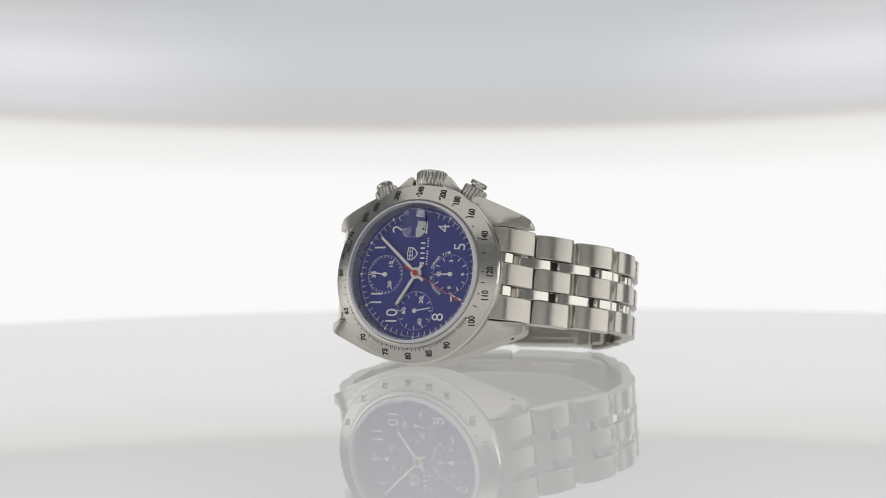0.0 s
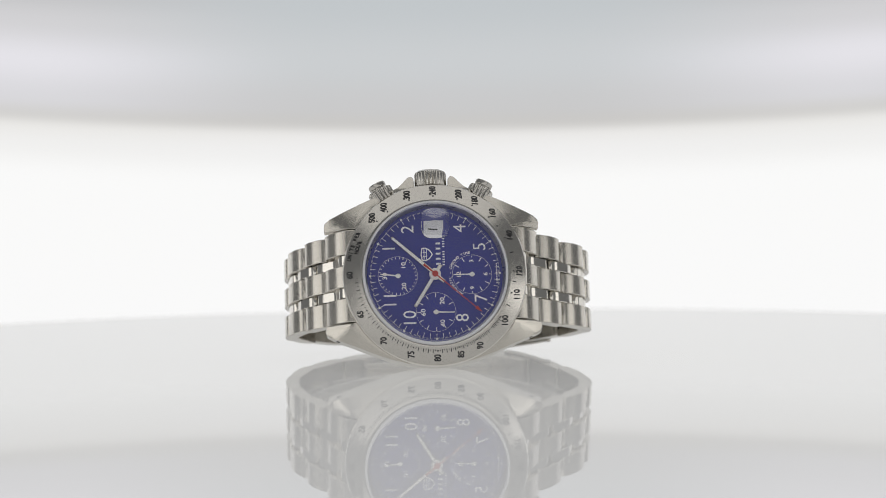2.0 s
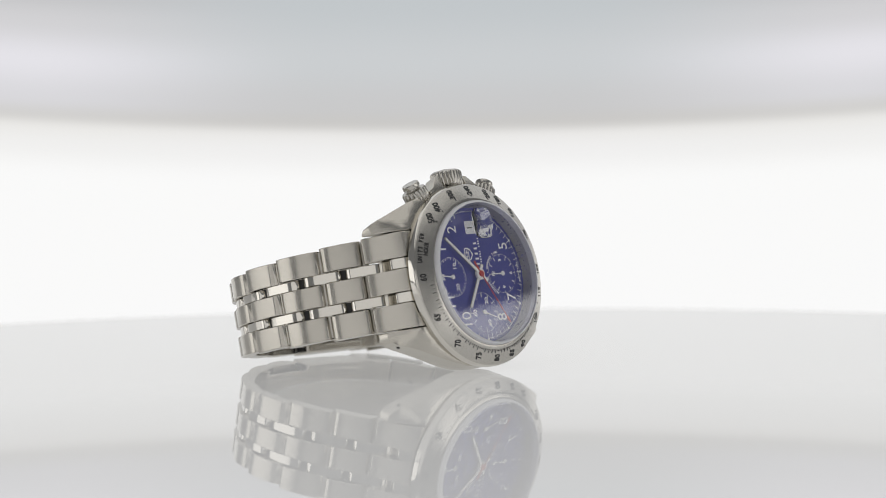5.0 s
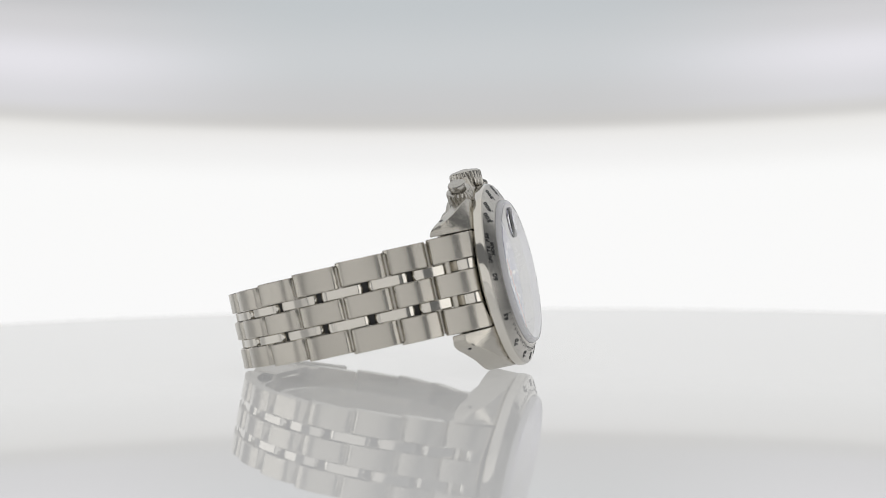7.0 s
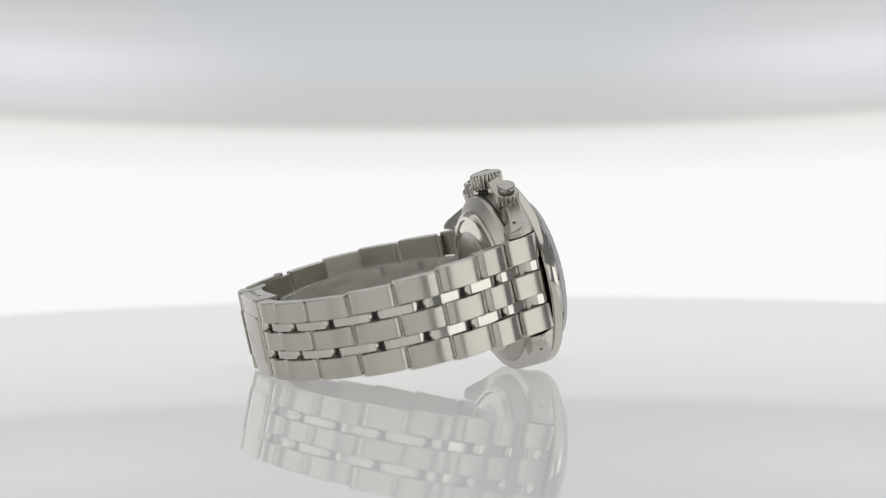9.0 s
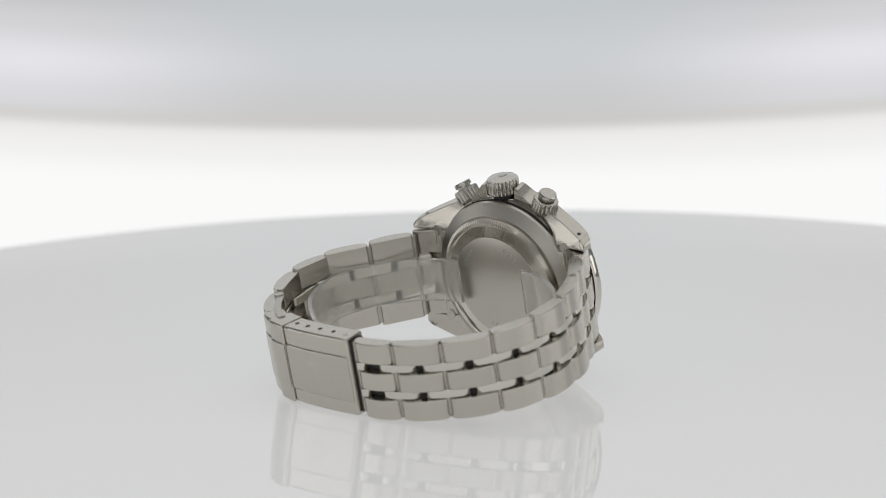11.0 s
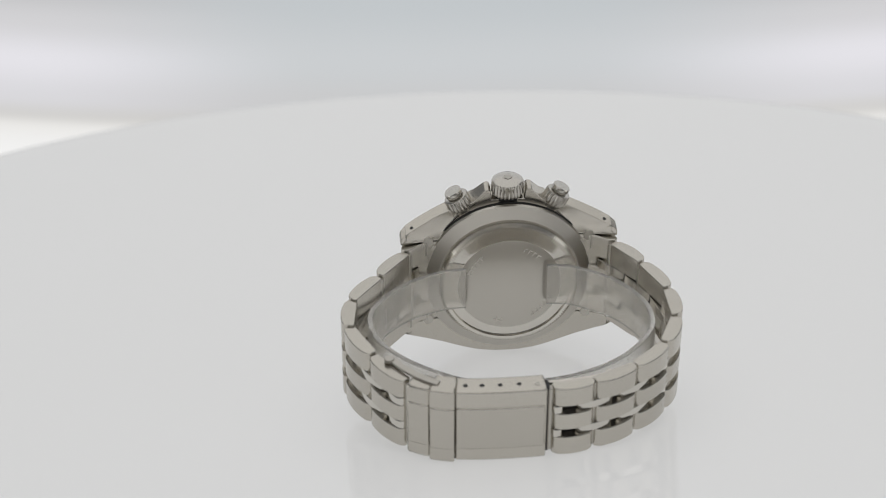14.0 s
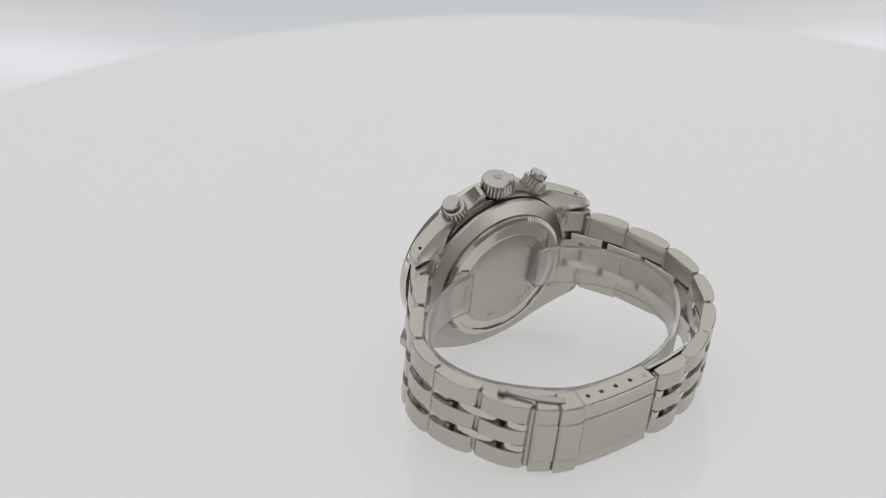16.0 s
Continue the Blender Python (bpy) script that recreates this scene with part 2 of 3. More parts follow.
def box(x0, x1, y0, y1, z0, z1, bm=None):
    return slab(((x0, y0), (x1, y0), (x1, y1), (x0, y1)), z0, z1, bm)


def rod(a, b, r, steps=16, bm=None):
    bm = bm or bmesh.new()
    a, b = Vector(a), Vector(b)
    turn = (b - a).to_track_quat("Z", "Y").to_matrix().to_4x4()
    bmesh.ops.create_cone(bm, cap_ends=True, segments=steps, radius1=r, radius2=r, depth=(b - a).length,
                          matrix=Matrix.Translation((a + b) / 2) @ turn)
    return bm


def ring_flat(r0, r1, z0, z1, steps=96, bm=None, centre=(0, 0, 0)):
    return lathe([(r0, z0), (r1, z0), (r1, z1), (r0, z1)], steps, bm=bm, centre=centre)


LETTERS = {}


def letters(body, size, deep=0.02, weight=0.028):
    """Flat letters with a little thickness, centred, size in millimetres of cap height; up is +y."""
    key = (body, size, weight)
    if key not in LETTERS:
        cu = bpy.data.curves.new("letters", "FONT")
        cu.body, cu.size, cu.align_x, cu.align_y, cu.extrude, cu.resolution_u = body, size * 1.42 * MM, "CENTER", "CENTER", deep * MM, 3
        cu.offset = weight * MM * size
        ob = bpy.data.objects.new("letters", cu)
        scene.collection.objects.link(ob)
        bpy.context.view_layer.update()
        LETTERS[key] = bpy.data.meshes.new_from_object(ob.evaluated_get(bpy.context.evaluated_depsgraph_get()))
        bpy.data.objects.remove(ob)
    return LETTERS[key]


def write(name, body, size, x, y, z, mat, parent, turn=90.0, wide=1.0, label="", weight=0.028):
    """Letters on a face that looks along +z; a turn of 90 sets their tops towards twelve o'clock (-x)."""
    me = letters(body, size, weight=weight).copy()
    me.materials.clear()
    me.transform(Matrix.Diagonal((wide, 1, 1, 1)))
    return seat_mesh(name, me, mat, parent, label, smooth=False, at=pose(x * MM, y * MM, z * MM, 0, 0, turn))


def clock(degrees, r):
    """The place on the face at an angle clockwise from twelve; twelve is -x and three is +y."""
    a = radians(degrees)
    return -r * math.cos(a), r * math.sin(a)


def ticks(angles, r0, r1, width, z0, z1, centre=(0, 0), bm=None):
    bm = bm or bmesh.new()
    for d in angles:
        (x0, y0), (x1, y1) = clock(d, r0), clock(d, r1)
        nx, ny = -(y1 - y0), x1 - x0
        k = width / 2 / math.hypot(nx, ny)
        nx, ny = nx * k, ny * k
        cx, cy = centre
        slab(((x0 + nx + cx, y0 + ny + cy), (x1 + nx + cx, y1 + ny + cy), (x1 - nx + cx, y1 - ny + cy), (x0 - nx + cx, y0 - ny + cy)), z0, z1, bm)
    return bm


def dots(angles, r, radius, z0, z1, centre=(0, 0), bm=None):
    bm = bm or bmesh.new()
    for d in angles:
        x, y = clock(d, r)
        rod((x + centre[0], y + centre[1], z0), (x + centre[0], y + centre[1], z1), radius, 10, bm)
    return bm


def thing(name, label, category):
    return tagged(new(name), label, category)


# ---- the stage ----
def build_stage():
    table = thing("turntable", "round white glossy acrylic turntable plate on a plain column", "turntable")
    bm = lathe([(0, 0), (100, 0), (205.5, 0), (207.0, 0), (208.6, -0.2), (209.9, -0.7), (210.9, -1.6), (211.4, -2.8), (211.4, -5.0), (210.4, -6.0), (0, -6.0)], 256)
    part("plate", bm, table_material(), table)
    plain = grain("grey_painted_metal", (0.35, 0.35, 0.36), 0.5, metal=0.0)
    bm = lathe([(0, -6.0), (60, -6.0), (60, -30), (40, -60), (40, -470), (110, -480), (110, -500), (0, -500)], 48)
    part("column", bm, plain, table)
    floor = part("floor", box(-1000, 1000, -1000, 1000, -530, -500), plain, None)
    tagged(floor, "plain grey studio floor under the turntable", "floor", kind="structure")

    screen = bmesh.new()
    rows, cols, far, bend = 36, 40, 400.0, 0.00018
    # the glowing top curls forward unseen, extended to brighten steel that faces up
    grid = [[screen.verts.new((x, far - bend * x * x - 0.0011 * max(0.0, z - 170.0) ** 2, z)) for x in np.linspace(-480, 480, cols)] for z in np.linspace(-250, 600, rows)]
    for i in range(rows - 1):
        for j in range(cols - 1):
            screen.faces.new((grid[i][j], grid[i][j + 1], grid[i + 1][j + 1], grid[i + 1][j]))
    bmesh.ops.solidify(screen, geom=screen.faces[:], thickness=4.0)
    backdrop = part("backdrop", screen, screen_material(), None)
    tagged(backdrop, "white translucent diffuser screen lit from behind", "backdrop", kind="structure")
    return table, backdrop


# ---- the watch ----
# Its space: the dial lies in the plane z = 0 and looks along +z, twelve is -x, three is +y; millimetres.
WATCH_SEAT = Matrix.Translation((-0.008406, -0.009191, 0.020690)) @ Matrix((
    (0.99991762, -0.01265535, 0.00214349, 0), (0.00475495, 0.21010404, -0.97766747, 0), (0.01192237, 0.97759712, 0.2101469, 0), (0, 0, 0, 1)))


HEAD = pose(0.0002, -0.00045, 0)


def case_heights(x, y):
    """Top and bottom of the case: the lugs droop, and the underside rises towards the flanks."""
    d = abs(x)
    k = max(0.0, (d - 16.3) / 7.0)
    top = -1.25 - 5.0 * k ** 1.35
    low = -6.9 - 1.9 * max(0.0, (d - 13.0) / 10.2) ** 1.2 + min(1.7, 0.36 * max(0.0, y - 11.0)) - min(0.3, 0.1 * max(0.0, -y - 11.0))
    return top, low


def build_case(watch):
    right = [(3.6, 19.1), (3.7, 21.0), (4.2, 21.6), (5.0, 21.4), (6.0, 20.2), (7.1, 19.0), (8.6, 18.2), (11.0, 17.45), (15.0, 15.95), (19.0, 14.3), (22.0, 13.0), (23.1, 12.3),
             (23.3, 11.6), (23.2, 10.25), (17.0, 10.15), (14.2, 10.1), (14.2, -10.1), (17.0, -10.15), (23.2, -10.25), (23.3, -11.6), (23.0, -12.4), (22.0, -13.0),
             (19.0, -14.3), (15.5, -15.8), (12.5, -17.1), (9.5, -18.2), (6.0, -19.2), (3.0, -19.6)]
    outline = right + [(0.0, -19.75)] + [(-x, y) for x, y in right[::-1]]
    bm = bmesh.new()
    bm.faces.new([bm.verts.new((x, y, 0)) for x, y in outline])
    bmesh.ops.triangulate(bm, faces=bm.faces[:])
    for x in (-22, -20, -18, -16, -14, -12, -8, 8, 12, 14, 16, 18, 20, 22):
        bmesh.ops.bisect_plane(bm, geom=bm.verts[:] + bm.edges[:] + bm.faces[:], plane_co=(x, 0, 0), plane_no=(1, 0, 0))
    for y in (-18, -16.5, -15, -13, -11, 11, 13, 15, 16.5, 18):
        bmesh.ops.bisect_plane(bm, geom=bm.verts[:] + bm.edges[:] + bm.faces[:], plane_co=(0, y, 0), plane_no=(0, 1, 0))
    bmesh.ops.triangulate(bm, faces=bm.faces[:])
    made = bmesh.ops.extrude_face_region(bm, geom=bm.faces[:])
    high = {v for v in made["geom"] if isinstance(v, bmesh.types.BMVert)}
    for v in bm.verts:
        top, low = case_heights(v.co.x, v.co.y)
        top = min(top, -1.25 - 0.6 * max(0.0, math.hypot(v.co.x, v.co.y) - 19.7)) if v.co.y < 0 or abs(v.co.x) > 8 else top
        top -= 0.45 * max(0.0, v.co.y - 18.6)
        v.co.z = top if v in high else low
        if v not in high and v.co.y > 10.5:
            v.co.y -= min(0.7, 0.5 * (v.co.y - 10.5))
    case = part("case", bm, brushed_x, watch, "brushed steel case with long lugs", bevel=0.45)
    for sx in (-1, 1):
        for sy in (-1, 1):
            # a solid dark plug stands in for the shade in the hole
            bm = rod((sx * 20.4, sy * 12.4, -6.25), (sx * 20.75, 13.12 if sy > 0 else -13.62, -6.4), 0.4, 20)
            part("lug_hole", bm, recess_dark, case)
    return case


def build_head(watch):
    bm = lathe([(15.4, -1.3), (19.1, -1.3), (19.5, -0.9), (19.5, 0.5), (19.3, 0.85), (16.1, 2.45), (15.8, 2.56), (15.6, 2.56), (15.4, 2.3)], 160)
    bezel = part("bezel", bm, bezel_steel, watch, "steel bezel engraved with a black speed scale", at=HEAD)
    bm = lathe([(19.0, -1.32), (19.3, -1.36), (19.62, -1.0), (19.65, -0.1), (19.55, 0.42), (19.45, 0.6), (19.3, 0.5)], 160)
    part("bezel_rim", bm, polished, bezel, "mirror-polished bezel rim")
    slope = -math.atan2(1.6, 3.2)

    def on_bezel(r):
        return 2.45 - (r - 16.1) * 1.6 / 3.2 + 0.06

    for n in (60, 65, 70, 75, 80, 85, 90, 100, 110, 120, 140, 160, 180, 200, 240, 300, 400, 500):
        d = 360.0 * 60 / n if n > 60 else 0.0
        x, y = clock(d, 17.95 if n >= 100 else 18.1)
        a = math.atan2(y, x)
        lay = Matrix.Translation((x * MM, y * MM, on_bezel(math.hypot(x, y)) * MM)) @ Matrix.Rotation(a, 4, "Z") @ Matrix.Rotation(-slope, 4, "Y") @ Matrix.Rotation(-a, 4, "Z") @ pose(0, 0, 0, 0, 0, 90)
        me = letters(str(n), 1.38, weight=0.04).copy()
        me.materials.clear()
        me.transform(Matrix.Diagonal((0.8, 1, 1, 1)))
        seat_mesh("scale_number", me, ink, bezel, smooth=False, at=lay)
    for d, r, body in ((19.8, 18.45, "UNITS PER"), (19.8, 17.3, "HOUR")):
        for i, ch in enumerate(body):
            if ch == " ":
                continue
            x, y = clock(d + (i - (len(body) - 1) / 2) * 0.74 / r * 57.3, r)
            a = math.atan2(y, x)
            lay = Matrix.Translation((x * MM, y * MM, on_bezel(r) * MM)) @ Matrix.Rotation(a, 4, "Z") @ Matrix.Rotation(-slope, 4, "Y") @ Matrix.Rotation(-a, 4, "Z") @ pose(0, 0, 0, 0, 0, 90 - d)
            me = letters(ch, 0.95, weight=0.06).copy()
            me.materials.clear()
            me.transform(Matrix.Diagonal((0.72, 1, 1, 1)))
            seat_mesh("scale_letter", me, ink, bezel, smooth=False, at=lay)

    def scale_marks(numbers, r0, r1, width):
        bm = bmesh.new()
        for n in numbers:
            ticks([360.0 * 60 / n], r0, r1, width, 0, 0.01, bm=bm)
        for v in bm.verts:
            v.co.z += on_bezel(math.hypot(v.co.x, v.co.y))
        part("scale_marks", bm, ink, bezel, smooth=False)

    scale_marks([n for n in range(61, 100) if n % 5], 16.4, 17.15, 0.15)
    scale_marks([60.5 + i for i in range(0, 40)], 16.4, 16.8, 0.11)
    scale_marks((105, 115, 130), 16.5, 17.3, 0.18)
    scale_marks((65, 70, 75, 80, 85, 90, 100, 110, 120, 140, 150, 160, 180, 200, 240, 300, 400, 500), 16.5, 16.8, 0.3)

    bm = lathe([(14.45, 0.05), (14.75, 0.0), (15.5, -0.2), (15.45, 2.2), (14.95, 2.25)], 128)
    part("inner_ring", bm, inner_ring, watch, "grey sloping ring between dial and crystal", at=HEAD)
    bm = lathe([(0, 3.7), (14.4, 3.7), (14.5, 3.7), (14.95, 3.6), (15.0, 3.3)], 128)
    glass = part("crystal", bm, crystal_glass, watch, "clear flat sapphire crystal", sharp=6, at=HEAD)
    glass.visible_shadow = False
    bm = lathe([(14.9, 2.1), (15.5, 2.1), (15.42, 3.2), (15.3, 3.5), (15.1, 3.66), (14.9, 3.62)], 128)
    part("crystal_edge", bm, pale_edge, watch, "pale ground edge of the crystal", at=HEAD)
    bm = bmesh.new()
    shape = []
    for i in range(32):
        a = 2 * math.pi * i / 32
        c, s = math.cos(a), math.sin(a)
        shape.append((3.0 * math.copysign(abs(c) ** 0.6, c), 3.3 * math.copysign(abs(s) ** 0.6, s)))
    levels = [(1.0, 3.72), (0.985, 3.95)] + [(k, 3.95 + 0.5 * (1 - k * k)) for k in (0.95, 0.85, 0.72, 0.58, 0.43, 0.28, 0.14)]
    loops = [[bm.verts.new((0.2 + x * k, 10.4 + y * k, z)) for x, y in shape] for k, z in levels]
    for a, b in zip(loops, loops[1:]):
        for i in range(32):
            bm.faces.new((a[i], a[(i + 1) % 32], b[(i + 1) % 32], b[i]))
    bm.faces.new(loops[-1]), bm.faces.new(loops[0][::-1])
    lens = part("date_magnifier", bm, lens_glass, watch, "domed clear magnifier over the date", at=HEAD)
    lens.visible_shadow = False


def build_dial(watch):
    bm = lathe([(0, 0), (14.8, 0), (14.8, -0.6), (0, -0.6)], 128)
    dial = part("dial", bm, blue_dial, watch, "deep blue dial with white print and three small dials", at=HEAD)
    for h in (1, 2, 4, 5, 7, 8, 10, 11):
        x, y = clock(30 * h, 11.15)
        write("hour_numeral", str(h), 2.75, x + 0.1, y + 0.25, 0.03, white_print, dial, wide=0.95, weight=0.0)
    part("minute_track", ticks([6 * i for i in range(60) if not 13 <= i <= 17], 12.7, 13.85, 0.11, 0.01, 0.04), white_print, dial, smooth=False)
    bm = ticks([1.2 * i for i in range(300)], 13.55, 13.85, 0.05, 0.01, 0.035)
    part("fine_track", bm, white_print, dial, smooth=False)
    part("hour_dots", dots([30 * i for i in range(12) if i != 3], 13.85, 0.24, 0.01, 0.06), lume, dial)

    def small_dial(cx, cy, marks, long_marks, numbers, name):
        bm = lathe([(0, 0.012), (4.15, 0.012), (4.15, 0.002), (0, 0.002)], 64, centre=(cx, cy, 0))
        part("small_dial", bm, blue_dial, dial, name)
        part("small_dial_rim", ring_flat(4.17, 4.22, 0.012, 0.03, 72, centre=(cx, cy, 0)), white_print, dial)
        bm = ticks(marks, 3.65, 4.05, 0.12, 0.014, 0.035, (cx, cy))
        ticks(long_marks, 3.2, 4.05, 0.16, 0.014, 0.035, (cx, cy), bm)
        part("small_dial_track", bm, white_print, dial, smooth=False)
        for body, d, r, size in numbers:
            x, y = clock(d, r)
            write("small_dial_number", body, size, cx + x, cy + y, 0.03, white_print, dial, wide=1.15)

    small_dial(-7.9, -0.15, [12 * i for i in range(30)], [0, 120, 240], (("10", 120, 2.55, 0.95), ("20", 240, 2.55, 0.95), ("30", 0, 2.75, 0.95)), "thirty minute counter")
    small_dial(7.9, -0.15, [30 * i for i in range(12)], [30 * i for i in range(12) if i % 3], (("3", 90, 2.9, 0.85), ("6", 180, 2.9, 0.85), ("9", 270, 2.9, 0.85), ("12", 0, 2.8, 0.85)), "twelve hour counter")
    small_dial(0.0, -8.1, [30 * i for i in range(12)], [30 * i for i in range(12)], (("20", 120, 2.75, 0.95), ("40", 240, 2.75, 0.95), ("60", 0, 2.7, 0.95)), "running seconds")

    body = "AUTOMATIC - CHRONO TIME"
    for i, ch in enumerate(body):
        if ch == " ":
            continue
        d = -64 + (i + 0.5) * 151 / len(body)
        x, y = clock(d, 4.72)
        write("arc_letter", ch, 0.55, 7.9 + x, -0.15 + y, 0.03, white_print, dial, turn=90 - d)
    # maker's mark and name as plain shapes
    out = ((-2.95, 4.4), (-2.75, 5.85), (-1.75, 5.85), (-0.95, 5.4), (-0.3, 4.4), (-0.95, 3.4), (-1.75, 2.95), (-2.75, 2.95))
    bm = slab(out, 0.01, 0.05)
    part("shield_mark", bm, white_print, dial, "white shield outline", smooth=False)
    mid = sum(x for x, y in out) / 8, sum(y for x, y in out) / 8
    bm = slab([(mid[0] + (x - mid[0]) * 0.78, mid[1] + (y - mid[1]) * 0.80) for x, y in out], 0.012, 0.06)
    part("shield_field", bm, blue_dial, dial, smooth=False)
    bm = box(-1.75, -1.57, 3.25, 5.55, 0.06, 0.08)
    box(-2.5, -1.6, 3.9, 4.06, 0.06, 0.082, bm), box(-2.5, -1.6, 4.74, 4.9, 0.06, 0.082, bm), box(-2.3, -2.12, 3.3, 5.5, 0.06, 0.081, bm)
    part("shield_bars", bm, white_print, dial, smooth=False)
    bm = bmesh.new()
    for k in range(5):
        box(0.3, 1.3, 2.1 + k * 1.1, 2.5 + k * 1.1, 0.02, 0.04, bm)
    part("name_bars", bm, white_print, dial, "unlettered white bars", smooth=False)
    bm = bmesh.new()
    for k in range(11):
        if k != 6:
            box(1.7, 2.2, 2.0 + k * 0.56, 2.22 + k * 0.56, 0.02, 0.04, bm)
    part("name_bars", bm, white_print, dial, "unlettered white bars", smooth=False)
    bm = bmesh.new()
    for k in range(10):
        box(13.05, 13.3, -2.2 + k * 0.45, -1.9 + k * 0.45, 0.02, 0.04, bm)
    part("rim_bars", bm, white_print, dial, smooth=False)
    # date
    part("date_window", box(-1.35, 1.55, 8.8, 11.6, 0.01, 0.05), date_white, dial, "white date disc", smooth=False)
    write("date_number", "1", 1.6, 0.1, 10.1, 0.08, ink, dial, weight=0.0)


def baton(length, tail, w0, w1, z0, z1):
    """A hand along -x from its axle, slightly ridged."""
    return slab(((tail, -w0 / 2), (tail, w0 / 2), (-length * 0.15, w0 / 2), (-length, w1 / 2), (-length - 0.25, 0), (-length, -w1 / 2), (-length * 0.15, -w0 / 2)), z0, z1)


def build_hands(watch):
    def hand(name, bm, mat, degrees, label, x=0.0, y=0.0):
        return part(name, bm, mat, watch, label, bevel=0.04, at=HEAD @ pose(x * MM, y * MM, 0, 0, 0, -degrees))

    h = hand("hour_hand", baton(8.1, 2.4, 0.8, 0.72, 0.55, 0.75), satin, 302.5, "steel baton hour hand")
    part("inlay", baton(7.8, 2.2, 0.58, 0.52, 0.75, 0.79), lume, h, "white inlay")
    m = hand("minute_hand", baton(12.0, 2.6, 0.8, 0.62, 0.85, 1.05), satin, 41.5, "steel baton minute hand")
    part("inlay", baton(11.75, 2.4, 0.58, 0.46, 1.05, 1.09), lume, m, "white inlay")
    bm = lathe([(0, 1.5), (0.4, 1.48), (0.65, 1.4), (0.65, 1.1), (0, 1.1)], 32)
    bm2 = slab(((3.2, -0.24), (3.2, 0.24), (0, 0.12), (-11.2, 0.08), (-11.3, 0.4), (-12.9, 0.0), (-11.3, -0.4), (-11.2, -0.08), (0, -0.12)), 1.15, 1.3, bm)
    sweep = hand("chronograph_hand", bm2, red_paint, 209.0, "thin red sweep hand with an arrow tip")
    bm = lathe([(0, 1.12), (1.15, 1.12), (1.25, 1.0), (1.25, 0.5), (0, 0.5)], 40)
    part("hand_boss", bm, lume, watch, "round white hub of the hands", at=HEAD)
    hands = []
    for name, x, y, d in (("minute_counter_hand", -7.9, -0.15, 7.0), ("hour_counter_hand", 7.9, -0.15, 0.0), ("running_seconds_hand", 0.0, -8.1, 170.0)):
        bm = slab(((0.6, -0.18), (0.6, 0.18), (-3.6, 0.11), (-3.9, 0), (-3.6, -0.11)), 0.2, 0.3)
        lathe([(0, 0.45), (0.42, 0.45), (0.52, 0.35), (0.52, 0.2), (0, 0.2)], 24, bm=bm)
        hands.append(hand(name, bm, lume, d, "small white hand", x, y))
    return hands[2], sweep


def knurled(profile, teeth, depth, first, last):
    def wave(i, j):
        return -depth * (0.5 - 0.5 * math.cos(2 * math.pi * i / 8)) ** 1.6 if first <= j <= last else 0.0
    return lathe(profile, teeth * 8, wave=wave)


def build_crown(watch):
    up = pose(0, 0, 0, -90)
    bm = knurled([(0, 0), (2.6, 0), (3.25, 0.3), (3.45, 0.8), (3.45, 3.0), (3.3, 3.45), (2.8, 3.8), (1.6, 4.02), (0, 4.1)], 24, 0.36, 2, 4)
    crown = part("crown", bm, bezel_steel, watch, "fluted steel winding crown", at=pose(0, 0.0190, -0.0038) @ up)
    part("crown_mark", slab(((-0.8, -0.7), (0.8, -0.7), (0.9, 0.3), (0, 1.0), (-0.9, 0.3)), 4.05, 4.16), satin, crown, "raised emblem shape", smooth=False)
    part("crown_stem", rod((0, 0, -2.5), (0, 0, 0.2), 2.4, 32), recess_dark, crown)
    for s in (-1, 1):
        base = Matrix.Translation((s * 0.0095, 0.0157, -0.0036)) @ Matrix.Rotation(radians(-27) * s, 4, "Z") @ up
        bm = knurled([(0, 0.5), (2.2, 0.5), (2.6, 0.75), (2.72, 1.0), (2.72, 3.2), (2.55, 3.5), (2.1, 3.65), (0, 3.65)], 18, 0.32, 2, 4)
        pusher = part("pusher", bm, bezel_steel, watch, "screw-down pusher with a knurled collar", at=base)
        part("pusher_cap", lathe([(0, 3.5), (1.5, 3.5), (1.5, 4.0), (1.85, 4.05), (1.9, 4.15), (1.9, 4.85), (1.75, 5.05), (0, 5.1)], 40), bezel_steel, pusher, "round pusher head")
        part("pusher_tube", lathe([(0, -1.5), (2.05, -1.5), (2.05, 0.4), (1.7, 0.7), (0, 0.7)], 40), satin, pusher)
    return crown


